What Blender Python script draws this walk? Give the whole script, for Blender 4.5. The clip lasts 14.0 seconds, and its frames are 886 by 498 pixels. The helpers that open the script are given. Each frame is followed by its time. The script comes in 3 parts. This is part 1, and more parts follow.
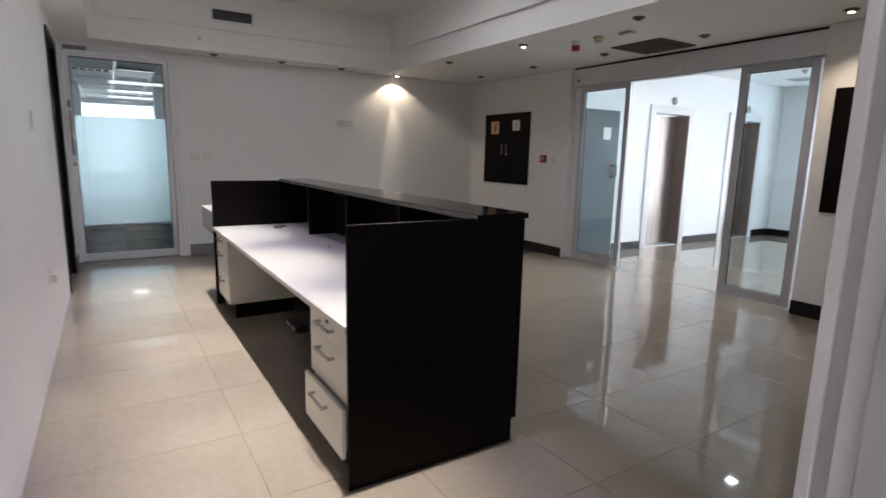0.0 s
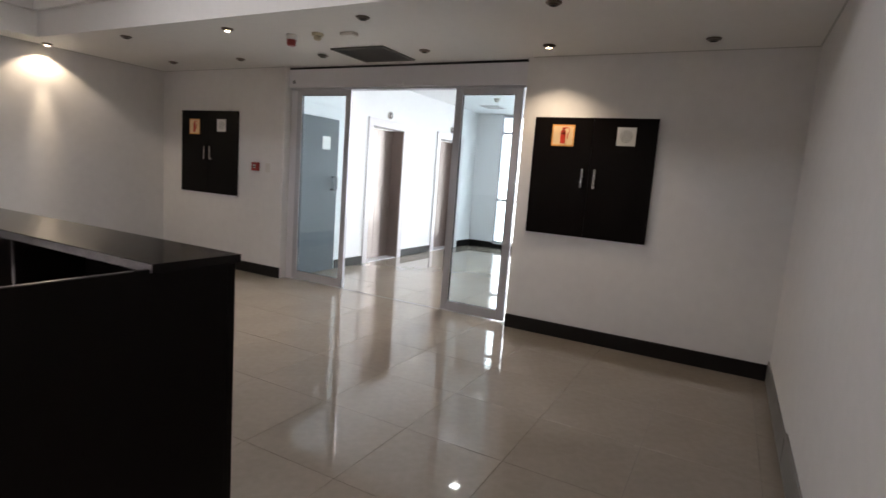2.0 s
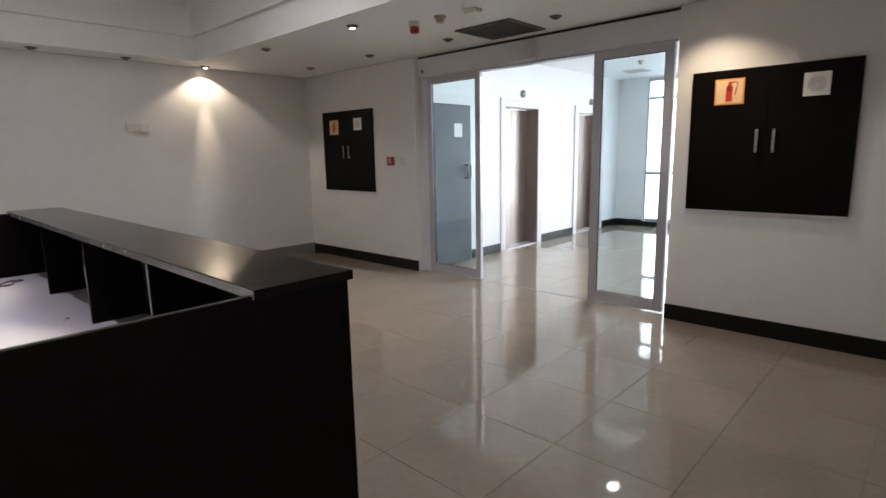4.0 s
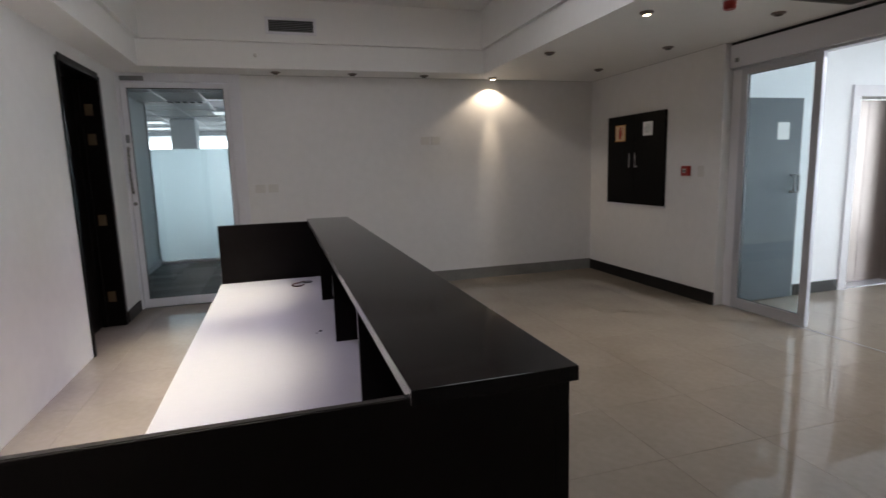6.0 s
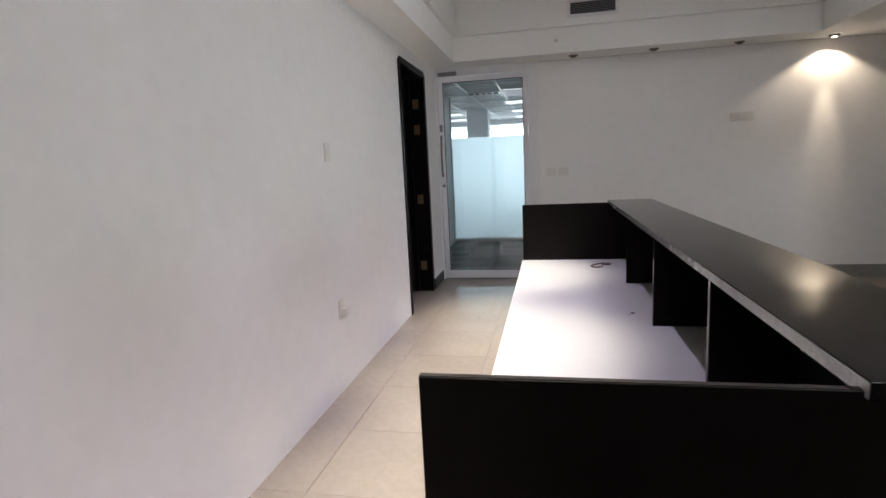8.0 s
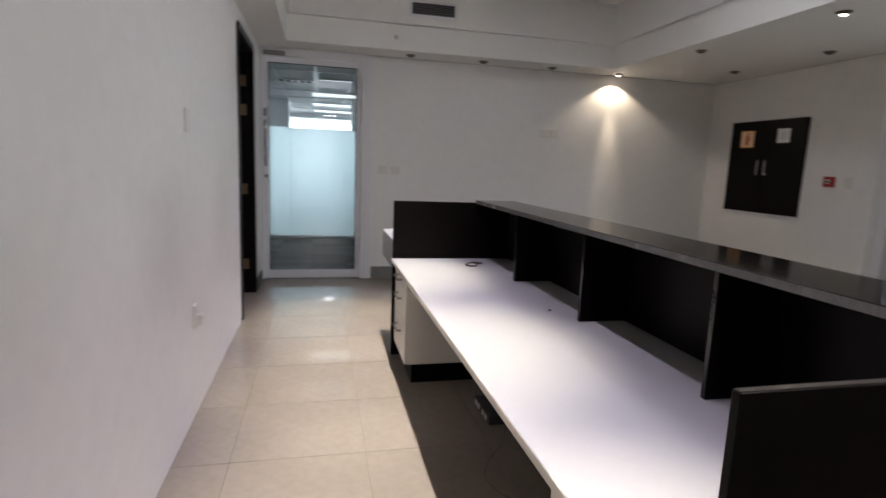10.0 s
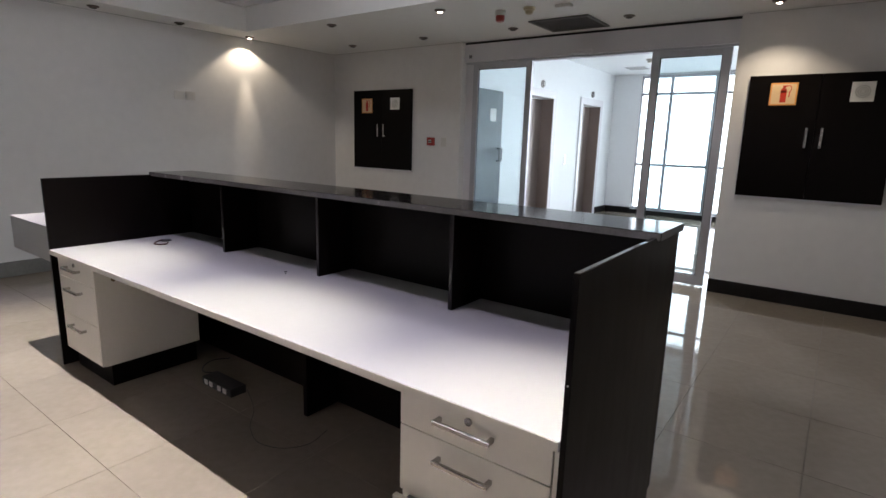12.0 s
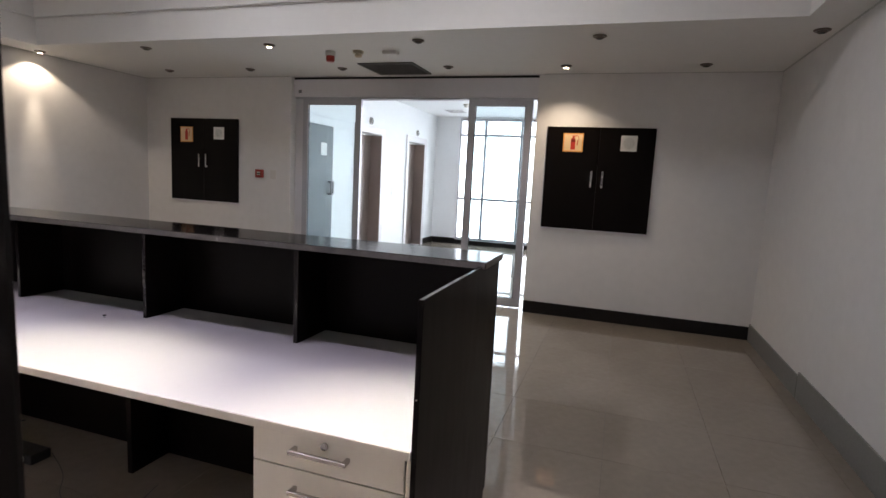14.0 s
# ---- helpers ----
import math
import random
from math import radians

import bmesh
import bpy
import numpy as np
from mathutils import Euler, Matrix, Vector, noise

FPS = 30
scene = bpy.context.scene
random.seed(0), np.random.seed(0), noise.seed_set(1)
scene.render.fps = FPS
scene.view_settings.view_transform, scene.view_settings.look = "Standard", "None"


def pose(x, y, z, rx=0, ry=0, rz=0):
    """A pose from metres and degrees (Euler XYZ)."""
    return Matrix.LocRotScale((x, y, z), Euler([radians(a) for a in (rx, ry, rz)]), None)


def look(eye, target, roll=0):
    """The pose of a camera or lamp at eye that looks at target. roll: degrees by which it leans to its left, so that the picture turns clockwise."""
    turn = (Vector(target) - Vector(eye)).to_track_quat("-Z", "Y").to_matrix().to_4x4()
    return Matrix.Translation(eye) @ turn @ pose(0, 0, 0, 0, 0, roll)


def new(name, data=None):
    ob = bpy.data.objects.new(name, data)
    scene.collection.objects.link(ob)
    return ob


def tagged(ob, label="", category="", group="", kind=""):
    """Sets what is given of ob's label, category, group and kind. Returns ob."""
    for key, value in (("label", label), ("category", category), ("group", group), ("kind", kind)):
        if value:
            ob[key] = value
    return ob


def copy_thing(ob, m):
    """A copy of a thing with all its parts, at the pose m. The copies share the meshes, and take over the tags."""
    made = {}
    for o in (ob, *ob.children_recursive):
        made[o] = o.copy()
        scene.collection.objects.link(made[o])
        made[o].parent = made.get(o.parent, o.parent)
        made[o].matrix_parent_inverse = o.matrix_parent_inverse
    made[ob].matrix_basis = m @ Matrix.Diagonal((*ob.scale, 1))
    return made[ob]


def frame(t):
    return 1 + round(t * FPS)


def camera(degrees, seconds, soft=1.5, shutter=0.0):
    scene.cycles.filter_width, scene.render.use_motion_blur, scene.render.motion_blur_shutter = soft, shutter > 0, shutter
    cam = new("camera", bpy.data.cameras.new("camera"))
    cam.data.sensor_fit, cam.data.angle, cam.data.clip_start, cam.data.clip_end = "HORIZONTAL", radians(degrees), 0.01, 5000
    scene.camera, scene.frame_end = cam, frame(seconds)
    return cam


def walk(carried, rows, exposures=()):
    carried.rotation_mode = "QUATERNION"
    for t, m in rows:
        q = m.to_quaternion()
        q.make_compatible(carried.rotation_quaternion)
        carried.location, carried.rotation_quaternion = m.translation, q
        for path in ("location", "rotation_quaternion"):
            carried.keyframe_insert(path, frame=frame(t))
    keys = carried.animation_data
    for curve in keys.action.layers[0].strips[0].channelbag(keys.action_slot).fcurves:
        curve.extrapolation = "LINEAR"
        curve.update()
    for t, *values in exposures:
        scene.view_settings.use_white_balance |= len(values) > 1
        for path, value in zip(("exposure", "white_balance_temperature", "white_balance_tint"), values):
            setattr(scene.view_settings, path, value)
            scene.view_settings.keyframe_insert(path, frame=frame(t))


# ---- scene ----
cam = camera(79.3, 14.0, shutter=0.3)
PATH = [
    (0, (0.206, 0.143, 1.469), (1.248, 1.814, 1.12), 1.3),
    (0.5, (0.316, 0.342, 1.474), (1.557, 1.873, 1.131), 2.2),
    (1, (0.409, 0.512, 1.489), (1.832, 1.878, 1.157), 3.2),
    (1.5, (0.612, 0.643, 1.494), (2.216, 1.8, 1.197), 4.4),
    (2, (0.716, 0.738, 1.502), (2.466, 1.666, 1.23), 4.3),
    (2.2, (0.756, 0.767, 1.522), (2.532, 1.645, 1.251), 4.0),
    (4.3, (1.088, 0.981, 1.524), (2.466, 2.388, 1.175), -1.7),
    (4.5, (1.145, 1.089, 1.531), (2.492, 2.527, 1.188), -1.9),
    (5, (1.233, 1.24, 1.552), (2.382, 2.843, 1.219), -3.0),
    (5.5, (1.371, 1.324, 1.541), (2.221, 3.107, 1.231), -2.6),
    (6, (1.455, 1.336, 1.551), (2.022, 3.23, 1.25), -1.7),
    (6.5, (1.459, 1.364, 1.54), (1.718, 3.324, 1.237), -1.7),
    (7, (1.401, 1.368, 1.535), (1.272, 3.34, 1.225), -2.2),
    (7.5, (1.305, 1.348, 1.529), (0.902, 3.282, 1.214), -2.8),
    (9.8, (0.594, 1.559, 1.455), (0.818, 3.525, 1.16), 2.6),
    (10, (0.468, 1.601, 1.455), (0.919, 3.524, 1.143), 2.3),
    (10.5, (0.214, 1.729, 1.46), (1.005, 3.539, 1.143), -0.2),
    (11, (0.059, 1.823, 1.448), (1.329, 3.316, 1.052), -0.5),
    (11.5, (-0.09, 1.777, 1.463), (1.475, 2.948, 1.041), 1.4),
    (12, (-0.144, 1.702, 1.473), (1.436, 2.86, 1.07), 1.6),
    (12.5, (-0.182, 1.619, 1.497), (1.428, 2.765, 1.19), 1.4),
    (13, (-0.219, 1.578, 1.508), (1.566, 2.441, 1.243), 2.3),
    (13.5, (-0.278, 1.635, 1.507), (1.604, 2.258, 1.243), 3.0),
    (14, (-0.304, 1.679, 1.503), (1.581, 2.294, 1.24), 3.0),
]
walk(cam, [(t, look(eye, target, roll)) for t, eye, target, roll in PATH],
     exposures=((0.0, 0.72, 6400, 11), (2.0, 0.88, 6750, 13), (4.5, 0.9, 6500, 11), (5.0, 0.82, 6450, 11), (5.5, 0.58, 6450, 10),
                (6.0, 0.48, 6500, 11), (6.5, 0.95, 6650, 11), (7.0, 1.02, 6600, 11), (7.5, 0.98, 6500, 11), (10.0, 0.72, 6450, 11),
                (10.5, 0.64, 6450, 11), (11.0, 0.48, 6300, 10), (12.0, 0.58, 6300, 10), (12.5, 0.58, 6450, 11), (13.0, 0.64, 6700, 13),
                (14.0, 0.78, 6550, 13)))

# ---- light ----
world = bpy.data.worlds.new("world")
scene.world = world
world.use_nodes = True
wn = world.node_tree
sky = wn.nodes.new("ShaderNodeTexSky")
sky.sky_type, sky.sun_disc = "NISHITA", False
sky.sun_elevation, sky.sun_rotation = radians(48), radians(250)
wn.nodes["Background"].inputs["Strength"].default_value = 0.12
wn.links.new(sky.outputs[0], wn.nodes["Background"].inputs["Color"])


def lamp(name, kind, m, power, colour, **more):
    data = bpy.data.lights.new(name, kind)
    data.energy, data.color = power, colour
    if kind == "AREA":
        data.shape, data.size, data.size_y = "RECTANGLE", more["size"], more["size_y"]
    if kind == "SPOT":
        data.spot_size, data.spot_blend, data.shadow_soft_size = radians(more["cone"]), more["blend"], more.get("soft", 0.03)
    if kind == "SUN":
        data.angle = radians(more["angle"])
    ob = new(name, data)
    ob.matrix_world = m
    return ob


lamp("sun", "SUN", look((0, 0, 10), (3.0, -2.0, 5.0)), 2.0, (1, 0.95, 0.88), angle=0.5)
# daylight of the lift lobby's curtain wall and of the office behind the north door
lamp("window_light", "AREA", look((11.74, 2.5, 1.45), (6.0, 2.5, 1.45)), 112, (0.84, 0.93, 1.0), size=5.5, size_y=2.6)
lamp("lobby_ceiling_light", "AREA", look((7.2, 3.7, 2.872), (7.2, 3.701, 0)), 32, (0.96, 0.97, 1.0), size=0.12, size_y=0.12)
lamp("office_window_light", "AREA", look((0.2, 17.6, 1.6), (0.2, 8, 1.2)), 32, (0.86, 0.95, 1.0), size=5.0, size_y=2.0)
WARM, COOL = (1.0, 0.82, 0.6), (0.98, 0.92, 1.0)


# ---- materials ----
def shader(name, colour, rough=0.5, metal=0.0, vary=0.08, scale=6.0, bump=0.0, bump_scale=120.0, grain=None, coat=0.0, each=0.0, second=None, spec=0.5):
    m = bpy.data.materials.new(name)
    m.use_nodes = True
    n, l = m.node_tree.nodes, m.node_tree.links
    p = n["Principled BSDF"]
    p.inputs["Roughness"].default_value, p.inputs["Metallic"].default_value = rough, metal
    p.inputs["Specular IOR Level"].default_value = spec
    p.inputs["Coat Weight"].default_value, p.inputs["Coat Roughness"].default_value = coat, 0.04
    co = n.new("ShaderNodeTexCoord")
    mp = n.new("ShaderNodeMapping")
    l.new(co.outputs["Object"], mp.inputs[0])
    if grain:
        mp.inputs["Scale"].default_value = grain
    big, small = n.new("ShaderNodeTexNoise"), n.new("ShaderNodeTexNoise")
    big.inputs["Scale"].default_value, small.inputs["Scale"].default_value = scale, scale * 9
    big.inputs["Detail"].default_value, small.inputs["Detail"].default_value = 5, 4
    for t in (big, small):
        l.new(mp.outputs[0], t.inputs["Vector"])
    add = n.new("ShaderNodeMath")
    add.operation = "ADD"
    l.new(big.outputs[0], add.inputs[0])
    l.new(small.outputs[0], add.inputs[1])
    src = add.outputs[0]
    if each:
        info, k = n.new("ShaderNodeObjectInfo"), n.new("ShaderNodeMath")
        k.operation, k.inputs[1].default_value = "MULTIPLY_ADD", each
        l.new(info.outputs["Random"], k.inputs[0])
        l.new(src, k.inputs[2])
        src = k.outputs[0]
    ramp = n.new("ShaderNodeValToRGB")
    e = ramp.color_ramp.elements
    e[0].position, e[1].position = 0.62 + each * 0.0, 1.38 + each * 0.6
    lo = [c * (1 - vary) for c in colour]
    hi = second or [min(1, c * (1 + vary)) for c in colour]
    e[0].color, e[1].color = (*lo, 1), (*hi, 1)
    half = n.new("ShaderNodeMath")
    half.operation, half.inputs[1].default_value = "MULTIPLY", 0.5
    e[0].position, e[1].position = 0.3, 0.7 + each * 0.5
    l.new(src, half.inputs[0])
    l.new(half.outputs[0], ramp.inputs[0])
    l.new(ramp.outputs[0], p.inputs["Base Color"])
    rr = n.new("ShaderNodeMapRange")
    rr.inputs["To Min"].default_value, rr.inputs["To Max"].default_value = rough * 0.8, min(1, rough * 1.25)
    l.new(big.outputs[0], rr.inputs["Value"])
    l.new(rr.outputs[0], p.inputs["Roughness"])
    if bump:
        fine, b = n.new("ShaderNodeTexNoise"), n.new("ShaderNodeBump")
        fine.inputs["Scale"].default_value, fine.inputs["Detail"].default_value = bump_scale, 3
        b.inputs["Strength"].default_value, b.inputs["Distance"].default_value = bump, 0.004
        l.new(mp.outputs[0], fine.inputs["Vector"])
        l.new(fine.outputs[0], b.inputs["Height"])
        l.new(b.outputs[0], p.inputs["Normal"])
    return m


def glow(name, colour, strength):
    m = bpy.data.materials.new(name)
    m.use_nodes = True
    p = m.node_tree.nodes["Principled BSDF"]
    p.inputs["Base Color"].default_value = (*colour, 1)
    p.inputs["Emission Color"].default_value = (*colour, 1)
    p.inputs["Emission Strength"].default_value = strength
    return m


def glass(name, colour, rough):
    m = bpy.data.materials.new(name)
    m.use_nodes = True
    p = m.node_tree.nodes["Principled BSDF"]
    p.inputs["Base Color"].default_value = (*colour, 1)
    p.inputs["Roughness"].default_value, p.inputs["IOR"].default_value = rough, 1.45
    p.inputs["Transmission Weight"].default_value = 1
    return m


PAINT = shader("wall_paint", (0.75, 0.735, 0.725), 0.55, vary=0.04, scale=1.1, bump=0.12, bump_scale=260)
OFFCEIL = shader("mineral_tile", (0.6, 0.62, 0.63), 0.8, vary=0.05, scale=3, bump=0.15, bump_scale=150)
CEIL = shader("ceiling_paint", (0.8, 0.79, 0.77), 0.75, vary=0.02, scale=1.5, bump=0.06, bump_scale=180)
LOBBY = shader("lobby_paint", (0.86, 0.88, 0.9), 0.6, vary=0.02, scale=1.5, bump=0.06, bump_scale=200)
TILE = shader("polished_tile", (0.238, 0.202, 0.163), 0.02, vary=0.07, scale=2.2, each=0.12, second=(0.278, 0.24, 0.198))
GROUT = shader("grout", (0.15, 0.128, 0.108), 0.6, vary=0.2, scale=12)
BLACK = shader("black_laminate", (0.0046, 0.0032, 0.0029), 0.33, vary=0.15, scale=14, grain=(1, 1, 0.3), bump=0.03, bump_scale=160, second=(0.0055, 0.004, 0.0036), spec=0.09)
BLACKTOP = shader("black_laminate_top", (0.006, 0.005, 0.005), 0.1, coat=0.0, vary=0.5, scale=9, grain=(1, 0.12, 1), bump=0.015, bump_scale=220, second=(0.009, 0.0072, 0.0068), spec=0.1)
EDGE = shader("laminate_edging", (0.014, 0.012, 0.0115), 0.12, vary=0.3, scale=14, spec=0.3)
# paler base colour stands in for the sheen on the black ledge edge
EDGEPALE = shader("pale_sheen_edging", (0.11, 0.105, 0.1), 0.25, vary=0.25, scale=14)
WHITE = shader("white_laminate", (0.34, 0.333, 0.33), 0.32, vary=0.02, scale=3, bump=0.03, bump_scale=300)
CREAM = shader("cream_laminate", (0.68, 0.64, 0.57), 0.38, vary=0.03, scale=4)
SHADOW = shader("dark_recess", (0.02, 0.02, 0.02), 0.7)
SKIRTB = shader("black_skirting", (0.01, 0.0085, 0.0085), 0.35, vary=0.3, scale=10, spec=0.25)
SKIRTG = shader("grey_skirting", (0.2, 0.195, 0.185), 0.45, vary=0.14, scale=5)
ALU = shader("anodised_aluminium", (0.52, 0.52, 0.56), 0.38, metal=0.55, vary=0.05, scale=8, grain=(6, 6, 0.3))
ALUW = shader("white_powder_coat", (0.72, 0.71, 0.74), 0.35, vary=0.03, scale=6)
CHROME = shader("brushed_nickel", (0.45, 0.43, 0.41), 0.25, metal=1.0, vary=0.05, scale=20)
STEEL = shader("lift_steel", (0.34, 0.29, 0.27), 0.3, metal=0.8, vary=0.05, scale=3, grain=(4, 4, 0.3))
BRASS = shader("dull_brass", (0.19, 0.13, 0.075), 0.4, metal=0.8, vary=0.15, scale=30)
BRONZE = shader("downlight_bronze", (0.17, 0.14, 0.12), 0.35, metal=0.7, vary=0.2, scale=30)
GREYDOOR = shader("grey_door_paint", (0.06, 0.075, 0.09), 0.45, vary=0.05, scale=3)
GRILLE = shader("grille_grey", (0.22, 0.22, 0.23), 0.5, vary=0.08, scale=10)
DARKGRILLE = shader("grille_dark", (0.11, 0.105, 0.1), 0.6, vary=0.1, scale=10)
RED = shader("red_plastic", (0.33, 0.025, 0.018), 0.3, vary=0.08, scale=12)
SIGNRED = shader("sign_red", (0.62, 0.045, 0.02), 0.4, vary=0.05, scale=12)
ORANGE = shader("sign_orange", (0.82, 0.36, 0.09), 0.4, vary=0.06, scale=8)
SIGNPALE = shader("sign_pale_yellow", (0.85, 0.62, 0.36), 0.4, vary=0.05, scale=8)
PAPER = shader("paper_white", (0.82, 0.82, 0.8), 0.6, vary=0.03, scale=9)
SIGNGREY = shader("sign_grey", (0.5, 0.5, 0.47), 0.5, vary=0.1, scale=20)
PLASTIC = shader("white_plastic", (0.67, 0.645, 0.61), 0.35, vary=0.03, scale=12)
BEIGE = shader("aged_plastic", (0.55, 0.47, 0.33), 0.4, vary=0.06, scale=14)
RUBBER = shader("black_rubber", (0.02, 0.02, 0.02), 0.5, vary=0.2, scale=15)
LEAD = shader("dark_red_rubber", (0.07, 0.015, 0.012), 0.5, vary=0.2, scale=15)
CARPET = shader("carpet_pile", (0.075, 0.082, 0.087), 0.95, vary=0.35, scale=20, bump=0.8, bump_scale=400, each=0.7, second=(0.3, 0.315, 0.32))
ASPHALT = shader("ground_far", (0.3, 0.3, 0.29), 0.9, vary=0.2, scale=0.2)
GLASS = glass("clear_glass", (0.93, 0.97, 0.975), 0.0)
TINTED = glass("tinted_glass", (0.8, 0.9, 0.93), 0.0)
FROST = glass("frosted_film", (0.56, 0.67, 0.7), 0.8)
HAZE = glow("bright_sky", (0.95, 0.98, 1.0), 1.6)
TUBE = glow("fluorescent_panel", (0.93, 0.98, 1.0), 0.6)
LIT = glow("lit_lamp_face", (1.0, 0.83, 0.6), 18.0)


# ---- building blocks ----
def box(bm, x0, y0, z0, x1, y1, z1, bevel=0.0, segments=2):
    geo = bmesh.ops.create_cube(bm, size=1)
    m = Matrix.LocRotScale(((x0 + x1) / 2, (y0 + y1) / 2, (z0 + z1) / 2), None, (abs(x1 - x0), abs(y1 - y0), abs(z1 - z0)))
    bmesh.ops.transform(bm, matrix=m, verts=geo["verts"])
    if bevel:
        edges = list({e for v in geo["verts"] for e in v.link_edges})
        bmesh.ops.bevel(bm, geom=edges, offset=bevel, segments=segments, profile=0.5, affect="EDGES")
    return bm


def boxed(*a, **k):
    return box(bmesh.new(), *a, **k)


def tube(bm, a, b, r, r2=None, sides=20):
    a, b = Vector(a), Vector(b)
    turn = (b - a).to_track_quat("Z", "Y").to_matrix().to_4x4()
    bmesh.ops.create_cone(bm, cap_ends=True, segments=sides, radius1=r, radius2=r if r2 is None else r2, depth=(b - a).length,
                          matrix=Matrix.Translation((a + b) / 2) @ turn)
    return bm


def lathe(bm, points, sides=24, m=None):
    rings = []
    for r, z in points:
        ring = [bm.verts.new((r * math.cos(2 * math.pi * i / sides), r * math.sin(2 * math.pi * i / sides), z)) for i in range(sides)]
        rings.append(ring)
    for a, b in zip(rings, rings[1:]):
        for i in range(sides):
            bm.faces.new((a[i], a[(i + 1) % sides], b[(i + 1) % sides], b[i]))
    bm.faces.new(rings[-1])
    bm.faces.new(list(reversed(rings[0])))
    if m is not None:
        bmesh.ops.transform(bm, matrix=m, verts=[v for ring in rings for v in ring])
    bmesh.ops.recalc_face_normals(bm, faces=bm.faces)
    return bm


def mesh_of(name, bm, material, smooth=False):
    me = bpy.data.meshes.new(name)
    bm.to_mesh(me)
    bm.free()
    me.materials.append(material)
    if smooth:
        for p in me.polygons:
            p.use_smooth = len(p.vertices) == 4
    return me


def part(name, bm, material, parent, label="", smooth=False):
    ob = new(name, mesh_of(name, bm, material, smooth))
    ob.parent = parent
    return tagged(ob, label)


def base(name, at, label, category, group="", kind="", turn=0):
    ob = new(name)
    ob.empty_display_size = 0.1
    ob.matrix_basis = pose(*at, 0, 0, turn)
    return tagged(ob, label, category, group, kind)


def solid(name, bm, material, label, category, kind="structure", smooth=False):
    return tagged(new(name, mesh_of(name, bm, material, smooth)), label, category, "", kind)


# ---- the reception room: x -0.21..5.83, y 0.295..8.27 ----
XW, XE, YS, YN, ZC = -0.21, 5.83, 0.295, 8.27, 2.70

b = bmesh.new()                                     # west wall with two dark-lined doorways
for y0, y1 in ((-2.2, 0.90), (1.872, 6.56), (7.6, 8.52)):
    box(b, -0.51, y0, -0.1, XW, y1, 3.6)
for y0, y1 in ((0.90, 1.872), (6.56, 7.6)):
    box(b, -0.51, y0, 2.54, XW, y1, 3.6)
solid("wall_west", b, PAINT, "white painted plaster wall with two doorways", "wall")

b = bmesh.new()                                     # north wall, glass door at its west end
box(b, 1.09, YN, -0.1, 6.15, 8.52, 3.6)
box(b, XW, YN, 2.70, 1.09, 8.52, 3.6)
solid("wall_north", b, PAINT, "white painted plaster wall lit by a spotlight", "wall")

b = bmesh.new()                                     # south wall, doorway at its west end
box(b, 1.0, 0.045, -0.1, 6.15, YS, 3.6)
box(b, XW, 0.045, 2.70, 1.0, YS, 3.6)
solid("wall_south", b, PAINT, "plain white painted plaster wall", "wall")

b = bmesh.new()                                     # east wall, wide opening to the lift lobby
box(b, XE, YS, -0.1, 6.15, 2.66, 3.6)
box(b, XE, 5.86, -0.1, 6.15, YN, 3.6)
box(b, XE, 2.66, 2.70, 6.15, 5.86, 3.6)
solid("wall_east", b, PAINT, "white painted wall with wide glazed opening", "wall")

# ceiling: low soffit all round, stepped up to a raised tray
b = bmesh.new()
TX0, TX1, TY0, TY1 = 0.12, 4.0, 0.6, 7.83
for z0, z1, o in ((ZC, 2.975, 0.0), (2.975, 3.43, -0.05)):
    x0, x1, y0, y1 = TX0 - o, TX1 + o, TY0 - o, TY1 + o
    box(b, XW, YS, z0, x0, YN, z1)
    box(b, x1, YS, z0, XE, YN, z1)
    box(b, x0, YS, z0, x1, y0, z1)
    box(b, x0, y1, z0, x1, YN, z1)
box(b, XW, YS, 3.43, XE, YN, 3.6)
solid("ceiling", b, CEIL, "white plasterboard ceiling with raised central tray", "ceiling")

# grout bed under the tiles and plain floors of the rooms behind
solid("floor", boxed(-2.0, -2.2, -0.12, 11.75, 8.27, -0.006), GROUT, "beige polished porcelain tile floor", "floor")

# closing rooms behind the camera
b = bmesh.new()
box(b, 1.9, -2.2, -0.1, 2.0, 0.04, 3.0)
box(b, -0.2, -2.3, -0.1, 1.9, -2.2, 3.0)
box(b, XW, -2.2, 2.75, 1.9, 0.04, 2.85)
solid("wall_corridor", b, PAINT, "plain white corridor walls and ceiling", "wall")
# unseen panel and lamp added to brighten the entrance jamb and west wall
cl = base("ceiling_light", (0.85, -1.2, 2.75), "added fill light panel, out of view in corridor", "ceiling light")
part("frame", boxed(-0.32, -0.32, -0.02, 0.32, 0.32, 0, bevel=0.003), ALUW, cl)
part("diffuser", boxed(-0.29, -0.29, -0.024, 0.29, 0.29, -0.02), TUBE, cl)
lamp("corridor_fill_light", "AREA", look((0.85, -1.2, 2.72), (0.85, -1.199, 0)), 30, (1.0, 0.95, 0.97), size=0.58, size_y=0.58)
b = bmesh.new()
box(b, -2.1, 0.3, -0.1, -2.0, 8.3, 3.0)
box(b, -2.0, 0.2, -0.1, -0.52, 0.3, 3.0)
box(b, -2.0, 3.0, -0.1, -0.52, 3.1, 3.0)
box(b, -2.0, 8.2, -0.1, -0.52, 8.3, 3.0)
box(b, -2.0, 0.3, 2.75, -0.52, 8.2, 2.85)
solid("wall_store", b, PAINT, "plain white walls of the rooms behind", "wall")


def skirting(name, x0, y0, x1, y1, h, material, label):
    ob = solid(name, boxed(x0, y0, 0.0, x1, y1, h, bevel=0.004), material, label, "skirting board")
    return ob


